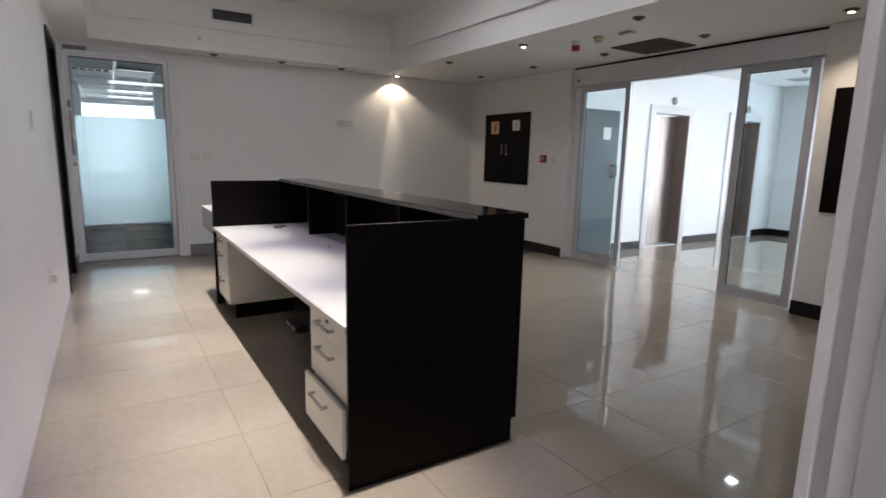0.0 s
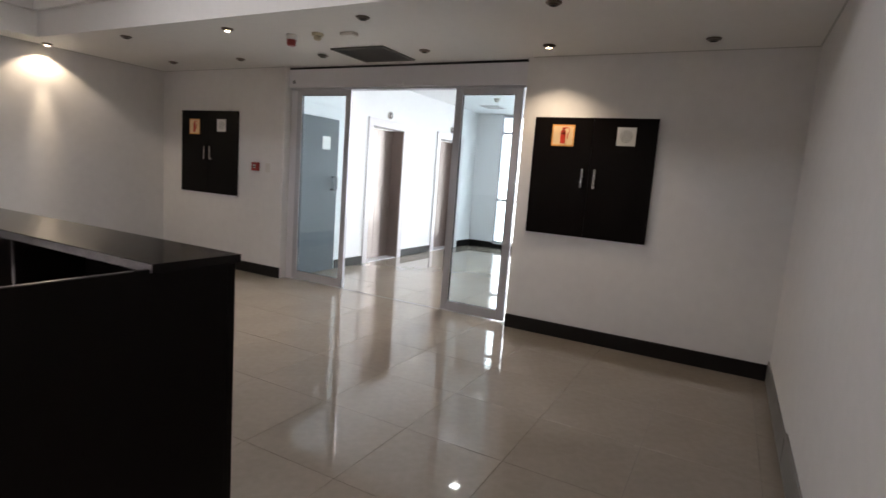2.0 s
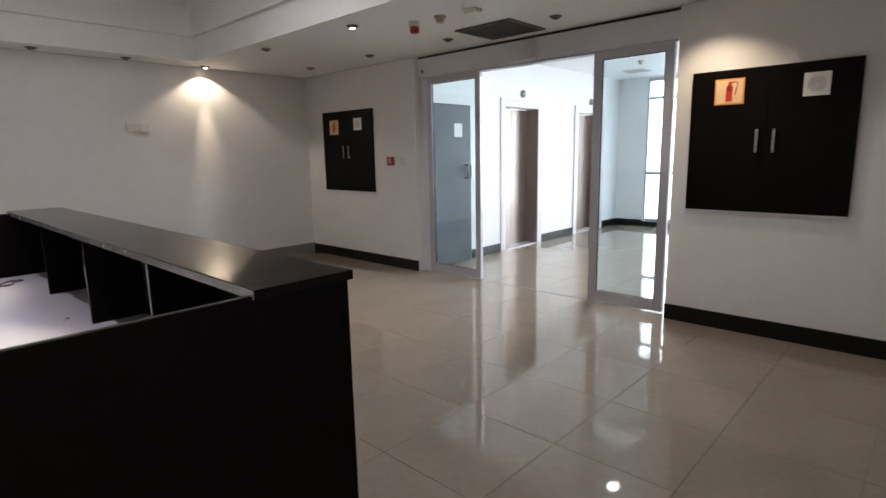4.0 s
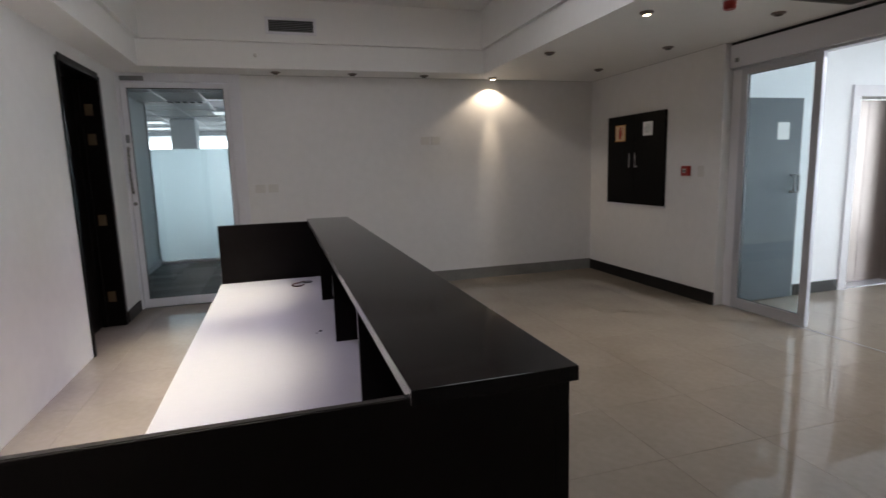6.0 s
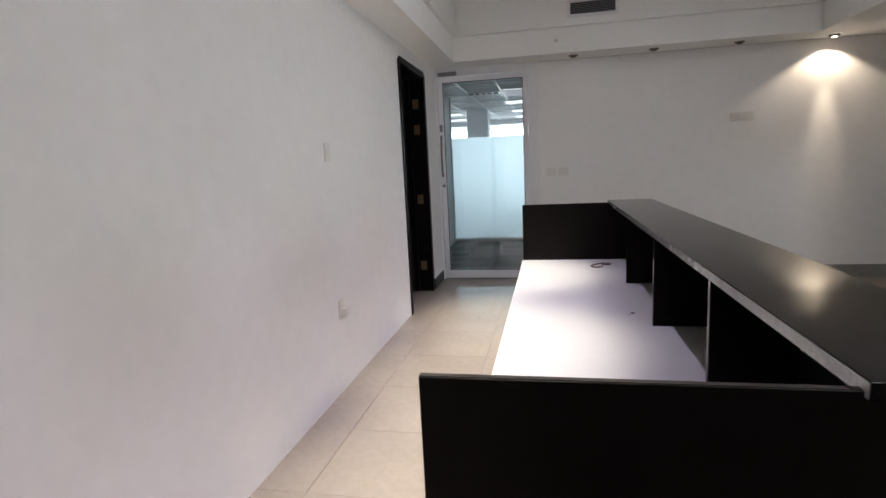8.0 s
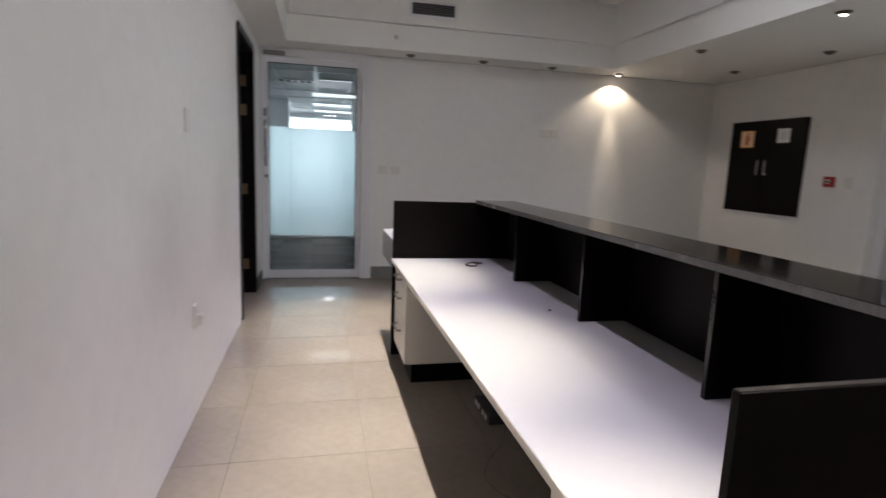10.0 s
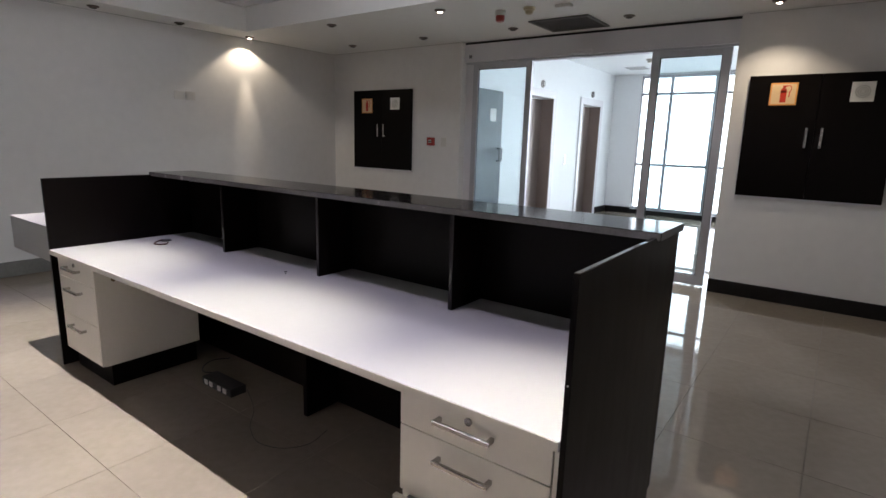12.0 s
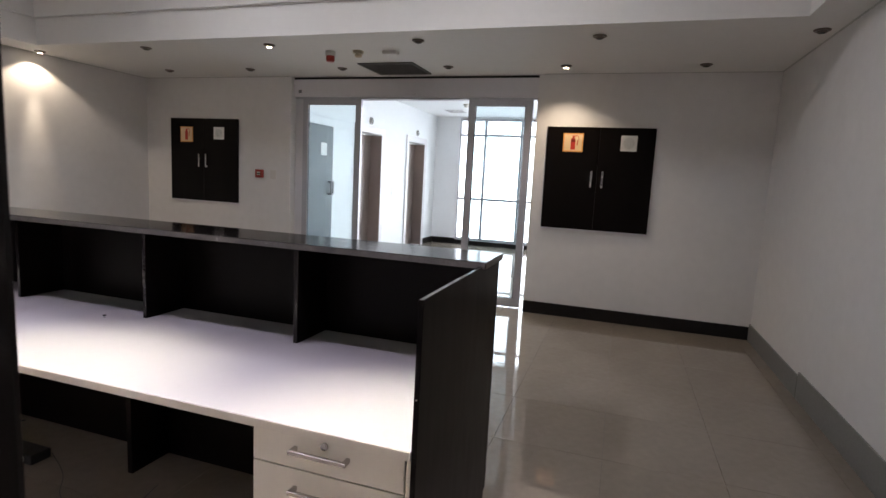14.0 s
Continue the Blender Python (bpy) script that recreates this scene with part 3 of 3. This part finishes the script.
lamp("spot_north_beam", "SPOT", look((4.24, 8.10, 2.654), (4.26, 8.27, 1.5)), 34, WARM, cone=26, blend=1.0, soft=0.012)
lamp("spot_middle", "SPOT", look((4.28, 5.06, 2.65), (4.3, 5.06, 0)), 40, (1.0, 0.78, 0.52), cone=80, blend=0.9, soft=0.01)
lamp("spot_south", "SPOT", look((5.42, 2.33, 2.65), (5.52, 2.33, 0)), 21, WARM, cone=118, blend=0.8, soft=0.01)
for x, y in TRAY:
    lamp("spot_tray", "SPOT", look((x, y, 3.38), (x - 0.32, y, 0)), 425, (1.0, 0.95, 0.77), cone=38, blend=1.0, soft=0.014)
    lamp("spot_tray_rim", "SPOT", look((x, y, 3.379), (x - 0.32, y, 0)), 155, (0.85, 0.77, 1.0), cone=58, blend=1.0, soft=0.014)

# unseen panels added to the tray as general fill for walls and ceiling
tp = base("ceiling_light", (2.6, 2.7, 3.43), "added fill light panel, out of view in raised tray", "ceiling light", "tray lights")
part("frame", boxed(-0.32, -0.62, -0.02, 0.32, 0.62, 0, bevel=0.003), ALUW, tp)
part("diffuser", boxed(-0.29, -0.59, -0.024, 0.29, 0.59, -0.02), TUBE, tp)
copy_thing(tp, pose(2.6, 4.9, 3.43))
# fill lamps under the two added panels
for y in (2.7, 4.9):
    lamp("tray_fill_light", "AREA", look((2.6, y, 3.40), (2.6, y + 0.001, 0)), 11, (0.95, 0.95, 1.0), size=0.58, size_y=1.18)

v = base("ceiling_vent", (5.42, 4.22, ZC), "dark grey square return air grille in ceiling", "ceiling vent")
part("backing", boxed(-0.28, -0.3, -0.004, 0.28, 0.3, -0.001), SHADOW, v)
for x0, y0, x1, y1 in ((-0.3, -0.325, 0.3, -0.295), (-0.3, 0.295, 0.3, 0.325), (-0.3, -0.295, -0.27, 0.295), (0.27, -0.295, 0.3, 0.295)):
    part("frame", boxed(x0, y0, -0.016, x1, y1, -0.001, bevel=0.003), DARKGRILLE, v)
for i in range(22):
    part("slat", boxed(-0.268 + i * 0.0255, -0.295, -0.013, -0.262 + i * 0.0255, 0.295, -0.004), DARKGRILLE, v)

v = base("air_vent", (1.70, 7.78, 3.148), "grey slatted supply air grille in tray side", "air vent")
part("backing", boxed(-0.24, -0.006, -0.065, 0.24, -0.002, 0.065), SHADOW, v)
for x0, z0, x1, z1 in ((-0.275, -0.09, 0.275, -0.062), (-0.275, 0.062, 0.275, 0.09), (-0.275, -0.062, -0.24, 0.062), (0.24, -0.062, 0.275, 0.062)):
    part("frame", boxed(x0, -0.018, z0, x1, -0.001, z1, bevel=0.003), ALUW, v)
for i in range(7):
    sl = boxed(-0.24, -0.004, -0.0015, 0.24, 0.018, 0.0015)
    bmesh.ops.transform(sl, matrix=pose(0, -0.014, -0.054 + i * 0.018, 32), verts=sl.verts)
    part("slat", sl, GRILLE, v)

a = base("alarm_sounder", (4.60, 4.57, ZC), "white and red ceiling alarm sounder", "alarm")
part("base", lathe(bmesh.new(), [(0.05, 0), (0.052, -0.04), (0.047, -0.046)]), PLASTIC, a, "", True)
part("sounder", lathe(bmesh.new(), [(0.044, -0.044), (0.042, -0.09), (0.034, -0.1)]), RED, a, "red sounder body", True)
a = base("smoke_detector", (4.62, 4.27, ZC), "yellowed plastic ceiling smoke detector", "smoke detector")
part("base", lathe(bmesh.new(), [(0.055, 0), (0.055, -0.018), (0.05, -0.024)]), BEIGE, a, "", True)
part("sensor", lathe(bmesh.new(), [(0.034, -0.022), (0.036, -0.048), (0.024, -0.06)]), BEIGE, a, "", True)
a = base("emergency_light", (4.66, 3.94, ZC), "small white ceiling emergency light box", "emergency light")
part("case", boxed(-0.04, -0.075, -0.028, 0.04, 0.075, 0, bevel=0.006), PLASTIC, a)
part("lens", boxed(-0.03, -0.055, -0.032, 0.03, 0.055, -0.028, bevel=0.002), PAPER, a)
b = lathe(bmesh.new(), [(0.022, 0), (0.022, 0.012), (0.014, 0.03)], 16, pose(1.30, TY1, 2.84, 90))
solid("detector_button", b, PLASTIC, "small round white fitting on tray side", "sensor", "thing", True)

# ---- lift lobby: x 6.15..11.6, y -0.6..5.87, ceiling 2.9 ----
LY, LX, LZ = 5.87, 11.6, 2.9
b = bmesh.new()
for x0, x1 in ((6.15, 7.72), (8.62, 9.92), (10.82, 11.75)):
    box(b, x0, LY, -0.1, x1, LY + 0.25, 3.2)
for x0, x1 in ((7.72, 8.62), (9.92, 10.82)):
    box(b, x0, LY, 2.2, x1, LY + 0.25, 3.2)
solid("wall_lifts", b, LOBBY, "bright white wall with two lift doors", "wall")
b = bmesh.new()
box(b, LX, 5.3, -0.1, LX + 0.15, LY, 3.2)
box(b, LX, -0.7, 2.87, LX + 0.15, 5.3, 3.2)
box(b, LX, -0.7, -0.1, LX + 0.15, 5.3, 0.1)
box(b, 6.15, -0.75, -0.1, LX, -0.6, 3.2)
solid("wall_lobby", b, LOBBY, "white lobby end wall around curtain window", "wall")
solid("ceiling_lobby", boxed(6.15, -0.6, LZ, LX, LY, 3.05), LOBBY, "plain white lift lobby ceiling", "ceiling")
skirting("baseboard", 6.93, LY - 0.016, 7.6, LY, 0.13, SKIRTB, "black skirting board in white lobby")
skirting("baseboard", 8.74, LY - 0.016, 9.8, LY, 0.13, SKIRTB, "black skirting board between two lifts")
skirting("baseboard", 10.94, LY - 0.016, LX, LY, 0.13, SKIRTB, "black skirting board in white lobby")
skirting("baseboard", LX - 0.016, 5.3, LX, LY - 0.016, 0.13, SKIRTB, "black skirting board on lobby end wall")
skirting("baseboard", LX - 0.02, -0.6, LX, 5.3, 0.1, SKIRTB, "black skirting board below curtain window")


def lift(x0, x1):
    e = base("lift_door", ((x0 + x1) / 2, LY, 0), "brushed steel lift doors closed in white surround", "lift", "lift doors")
    w = (x1 - x0) / 2
    for s in (-1, 1):
        part("architrave", boxed(s * w, -0.025, 0, s * (w + 0.115), 0, 2.2, bevel=0.004), ALUW, e)
        part("reveal", boxed(s * (w - 0.012), -0.02, 0, s * w, 0.2, 2.19), STEEL, e, "steel lined reveal")
        part("door_panel", boxed(s * 0.002, 0.2, 0.012, s * (w - 0.002), 0.23, 2.19, bevel=0.002), STEEL, e)
    part("architrave", boxed(-w - 0.115, -0.025, 2.2, w + 0.115, 0, 2.325, bevel=0.004), ALUW, e)
    part("sill", boxed(-w, 0.0, 0.0, w, 0.25, 0.01), ALU, e)
    ind = part("indicator", lathe(bmesh.new(), [(0.062, 0), (0.062, 0.02), (0.052, 0.026)], 24, pose(0.02, 0, 2.41, 90)), CHROME, e, "round floor indicator", True)
    part("indicator_face", lathe(bmesh.new(), [(0.044, 0.024), (0.044, 0.028)], 24, pose(0.02, 0, 2.41, 90)), SHADOW, ind)
    part("indicator_mark", boxed(0.012, -0.031, 2.385, 0.028, -0.028, 2.435), PAPER, ind)
    return e


lift(7.72, 8.62)
lift(9.92, 10.82)
c = base("lift_call_panel", (9.26, LY, 1.16), "small steel lift call button panel", "call panel")
part("plate", boxed(-0.045, -0.008, -0.09, 0.045, 0, 0.09, bevel=0.003), CHROME, c)
part("button", tube(bmesh.new(), (0, -0.008, 0.02), (0, -0.014, 0.02), 0.016), PLASTIC, c)

d = base("door_6", (6.51, LY, 0), "grey painted lobby door with paper notice", "door", "", "structure")
part("leaf", boxed(-0.36, -0.045, 0.01, 0.36, -0.004, 2.17, bevel=0.003), GREYDOOR, d)
h = bmesh.new()
for z in (1.18, 1.36):
    tube(h, (0.24, -0.045, z), (0.24, -0.095, z), 0.011, sides=12)
    tube(h, (0.24, -0.095, z), (0.30, -0.095, z), 0.011, sides=12)
tube(h, (0.24, -0.095, 1.17), (0.24, -0.095, 1.37), 0.011, sides=12)
tube(h, (0.30, -0.095, 1.17), (0.30, -0.095, 1.37), 0.011, sides=12)
part("handle", h, GRILLE, d, "dark D-shaped pull handle", True)
solid("notice", boxed(6.53, LY - 0.048, 1.74, 6.69, LY - 0.0455, 1.92), PAPER, "white paper notice on grey door", "notice", "thing")

w = base("window_1", (LX + 0.07, 5.3, 0), "floor to ceiling curtain window with grey mullions", "window", "", "structure")
MULL = [0.0, -0.6, -1.42, -2.24, -3.06, -3.88, -4.7, -5.52, -5.9]
for y in MULL:
    part("mullion", boxed(-0.05, y - 0.03, 0.1, 0.04, y + 0.03, 2.87, bevel=0.003), ALU, w)
for y0, y1 in zip(MULL[1:], MULL):
    for z in (0.13, 1.06, 2.5, 2.845):
        part("transom", boxed(-0.04, y0 + 0.03, z - 0.028, 0.03, y1 - 0.03, z + 0.028, bevel=0.003), ALU, w)
    for z0, z1 in ((0.158, 1.032), (1.088, 2.472), (2.528, 2.817)):
        part("pane", boxed(-0.008, y0 + 0.03, z0, 0.0, y1 - 0.03, z1), GLASS, w).visible_shadow = False

a = base("smoke_detector", (9.6, 4.6, LZ), "white ceiling smoke detector in lift lobby", "smoke detector")
part("base", lathe(bmesh.new(), [(0.055, 0), (0.055, -0.02), (0.05, -0.026)]), PLASTIC, a, "", True)
part("sensor", lathe(bmesh.new(), [(0.034, -0.024), (0.036, -0.05), (0.024, -0.062)]), PLASTIC, a, "", True)
a = base("ceiling_light", (7.2, 3.7, LZ), "round white lit downlight in lobby ceiling", "ceiling light")
part("trim_ring", lathe(bmesh.new(), [(0.08, 0), (0.11, 0), (0.108, -0.012), (0.09, -0.016)]), ALUW, a, "", True)
part("diffuser", lathe(bmesh.new(), [(0.085, -0.014), (0.085, -0.02)]), TUBE, a, "glowing round diffuser", True)
a = base("ceiling_vent", (10.6, 5.1, LZ), "white ceiling air grille in lobby", "ceiling vent")
part("frame", boxed(-0.2, -0.2, -0.012, 0.2, 0.2, 0, bevel=0.003), ALUW, a)
for i in range(7):
    part("slat", boxed(-0.17, -0.165 + i * 0.052, -0.016, 0.17, -0.14 + i * 0.052, -0.012), GRILLE, a)

# outside: ground and a bright hazy distance
solid("ground", boxed(-400, -400, -9.2, 400, 400, -9.0), ASPHALT, "pale ground far below the building", "ground")
solid("backdrop", boxed(70, -90, -9.0, 71, 100, 60), HAZE, "bright overexposed sky beyond the window", "backdrop")

# ---- office behind the north glass door ----
b = bmesh.new()
box(b, -0.8, 8.52, -0.1, -0.65, 11.7, 3.0)
box(b, -0.65, 8.52, -0.1, -0.51, 8.6, 3.0)
box(b, -3.1, 11.7, -0.1, -3.0, 18.0, 3.0)
box(b, -3.0, 11.64, -0.1, -0.8, 11.7, 3.0)
box(b, 3.0, 8.52, -0.1, 3.1, 18.0, 3.0)
box(b, -3.0, 18.0, -0.1, 3.0, 18.1, 0.9)
box(b, -3.0, 18.0, 2.5, 3.0, 18.1, 3.0)
solid("wall_office", b, LOBBY, "white painted office walls", "wall")
solid("column", boxed(-0.7, 14.2, -0.006, -0.2, 14.7, 2.75, bevel=0.02), LOBBY, "white square column in office", "column")
solid("column", boxed(1.15, 13.6, -0.006, 1.6, 14.05, 2.75, bevel=0.02), LOBBY, "white square column beyond office partition", "column")
skirting("baseboard", -0.65, 8.62, -0.63, 11.66, 0.1, ALUW, "white skirting board above carpet")
b = bmesh.new()
box(b, -3.0, 8.52, 2.75, 3.0, 18.0, 2.9)
solid("ceiling_office", b, OFFCEIL, "suspended grid ceiling with pale grey panels", "ceiling")
b = bmesh.new()
for i in range(9):
    box(b, -2.6 + i * 0.6 - 0.016, 8.52, 2.738, -2.6 + i * 0.6 + 0.016, 18.0, 2.75)
for i in range(8):
    box(b, -3.0, 8.9 + i * 1.2 - 0.014, 2.7385, 3.0, 8.9 + i * 1.2 + 0.014, 2.75)
solid("trim_office", b, ALUW, "white metal grid bars of office ceiling", "trim")
tro = base("ceiling_light", (-1.5, 12.9, 2.742), "recessed fluorescent ceiling light panel", "ceiling light", "office lights")
part("frame", boxed(-0.6, -0.3, -0.012, 0.6, 0.3, 0, bevel=0.002), ALUW, tro)
part("diffuser", boxed(-0.56, -0.26, -0.015, 0.56, 0.26, -0.012), TUBE, tro)
for x, y in ((0.9, 12.9), (-1.5, 14.9), (0.9, 14.9), (-1.5, 16.6), (0.9, 16.6)):
    copy_thing(tro, pose(x, y, 2.742))
lv = base("ceiling_light", (0.72, 11.2, 2.738), "louvred fluorescent ceiling light with steel blades", "ceiling light", "office lights")
part("frame", boxed(-0.29, -0.45, -0.012, 0.29, 0.45, 0, bevel=0.002), ALUW, lv)
part("diffuser", boxed(-0.26, -0.42, -0.015, 0.26, 0.42, -0.012), TUBE, lv, "glowing tubes behind the blades")
for i in range(7):
    part("blade", boxed(-0.26, -0.37 + i * 0.12, -0.035, 0.26, -0.358 + i * 0.12, -0.015), ALU, lv, "steel louvre blade")
v = base("ceiling_vent", (0.08, 11.2, 2.742), "dark slotted air diffuser in office ceiling", "ceiling vent")
part("frame", boxed(-0.3, -0.15, -0.008, 0.3, 0.15, 0), ALUW, v)
for i in range(5):
    part("slat", boxed(-0.27 + i * 0.11, -0.1, -0.012, -0.19 + i * 0.11, 0.1, -0.008), SHADOW, v)
w = base("window_2", (0, 11.7, 0), "frosted glass office partition with clear top", "partition", "", "structure")
for x in (-0.64, 2.97):
    part("mullion", boxed(x - 0.012, -0.02, 0.06, x + 0.012, 0.02, 2.74), ALUW, w)
part("sill_rail", boxed(-0.65, -0.025, 0, 2.99, 0.025, 0.06), ALUW, w)
for x0, x1 in ((-0.628, 1.198), (1.202, 2.958)):
    part("frosted_pane", boxed(x0, -0.006, 0.06, x1, 0.006, 2.0), FROST, w, "pale frosted film on glass")
    part("pane", boxed(x0, -0.006, 2.0, x1, 0.006, 2.74), GLASS, w).visible_shadow = False
w = base("window_3", (1.2, 8.55, 0), "glazed office side partition with white base rail", "partition", "", "structure")
part("base_rail", boxed(-0.02, 0, 0, 0.03, 2.0, 0.1), ALUW, w)
for y in (0.02, 1.0, 1.98):
    part("mullion", boxed(-0.02, y - 0.02, 0.1, 0.03, y + 0.02, 2.74), ALUW, w)
for y in (0.04, 1.02):
    part("pane", boxed(0.0, y, 0.1, 0.01, y + 0.94, 2.74), GLASS, w).visible_shadow = False
w = base("window_4", (0, 18.05, 0), "bright office window strip", "window", "", "structure")
for i in range(7):
    part("mullion", boxed(-3.0 + i - 0.025, -0.03, 0.9, -3.0 + i + 0.025, 0.03, 2.5), ALU, w)
solid("backdrop_north", boxed(-40, 80, -9, 40, 81, 50), HAZE, "bright sky beyond the office window", "backdrop")

# ---- floor pieces ----
FLOOR = bpy.data.objects["floor"]
PX, PY, GAP = 0.65, 0.62, 0.0011


def piece(me_cache, name, x0, y0, x1, y1, z0, z1, material, parent, bevel):
    key = (round(x1 - x0, 3), round(y1 - y0, 3))
    if key not in me_cache:
        me_cache[key] = mesh_of(name, boxed(-key[0] / 2, -key[1] / 2, z0, key[0] / 2, key[1] / 2, z1, bevel=bevel, segments=1), material)
    ob = new(name, me_cache[key])
    ob.location, ob.parent = ((x0 + x1) / 2, (y0 + y1) / 2, 0), parent
    return ob


tiles = {}
for i in range(-1, 18):
    for j in range(-3, 12):
        x0, y0 = 0.05 + i * PX, 1.03 + j * PY
        x1, y1 = x0 + PX, y0 + PY
        if x0 < 6.0:
            cx0, cx1, cy0, cy1 = max(x0, -0.6 if j in (-1, 0, 1) or y0 > 6.3 else -0.3), x1, max(y0, -0.8), min(y1, 8.27)
        else:
            cx0, cx1, cy0, cy1 = x0, min(x1, LX), max(y0, -0.6), min(y1, LY)
        if cx1 - cx0 > 0.03 and cy1 - cy0 > 0.03:
            piece(tiles, "tile", cx0 + GAP, cy0 + GAP, cx1 - GAP, cy1 - GAP, -0.009, 0.0, TILE, FLOOR, 0.0005)

solid("floor_office", boxed(-3.0, 8.27, -0.12, 3.0, 18.0, -0.004), CARPET, "dark grey office carpet tiles", "floor")
OFFICE = bpy.data.objects["floor_office"]
carpets = {}
for i in range(4):
    for j in range(14):
        x0, y0 = -0.65 + i * 0.5, 8.30 + j * 0.25
        piece(carpets, "carpet_tile", x0 + 0.001, y0 + 0.001, x0 + 0.499, y0 + 0.249, -0.004, 0.003, CARPET, OFFICE, 0.001)
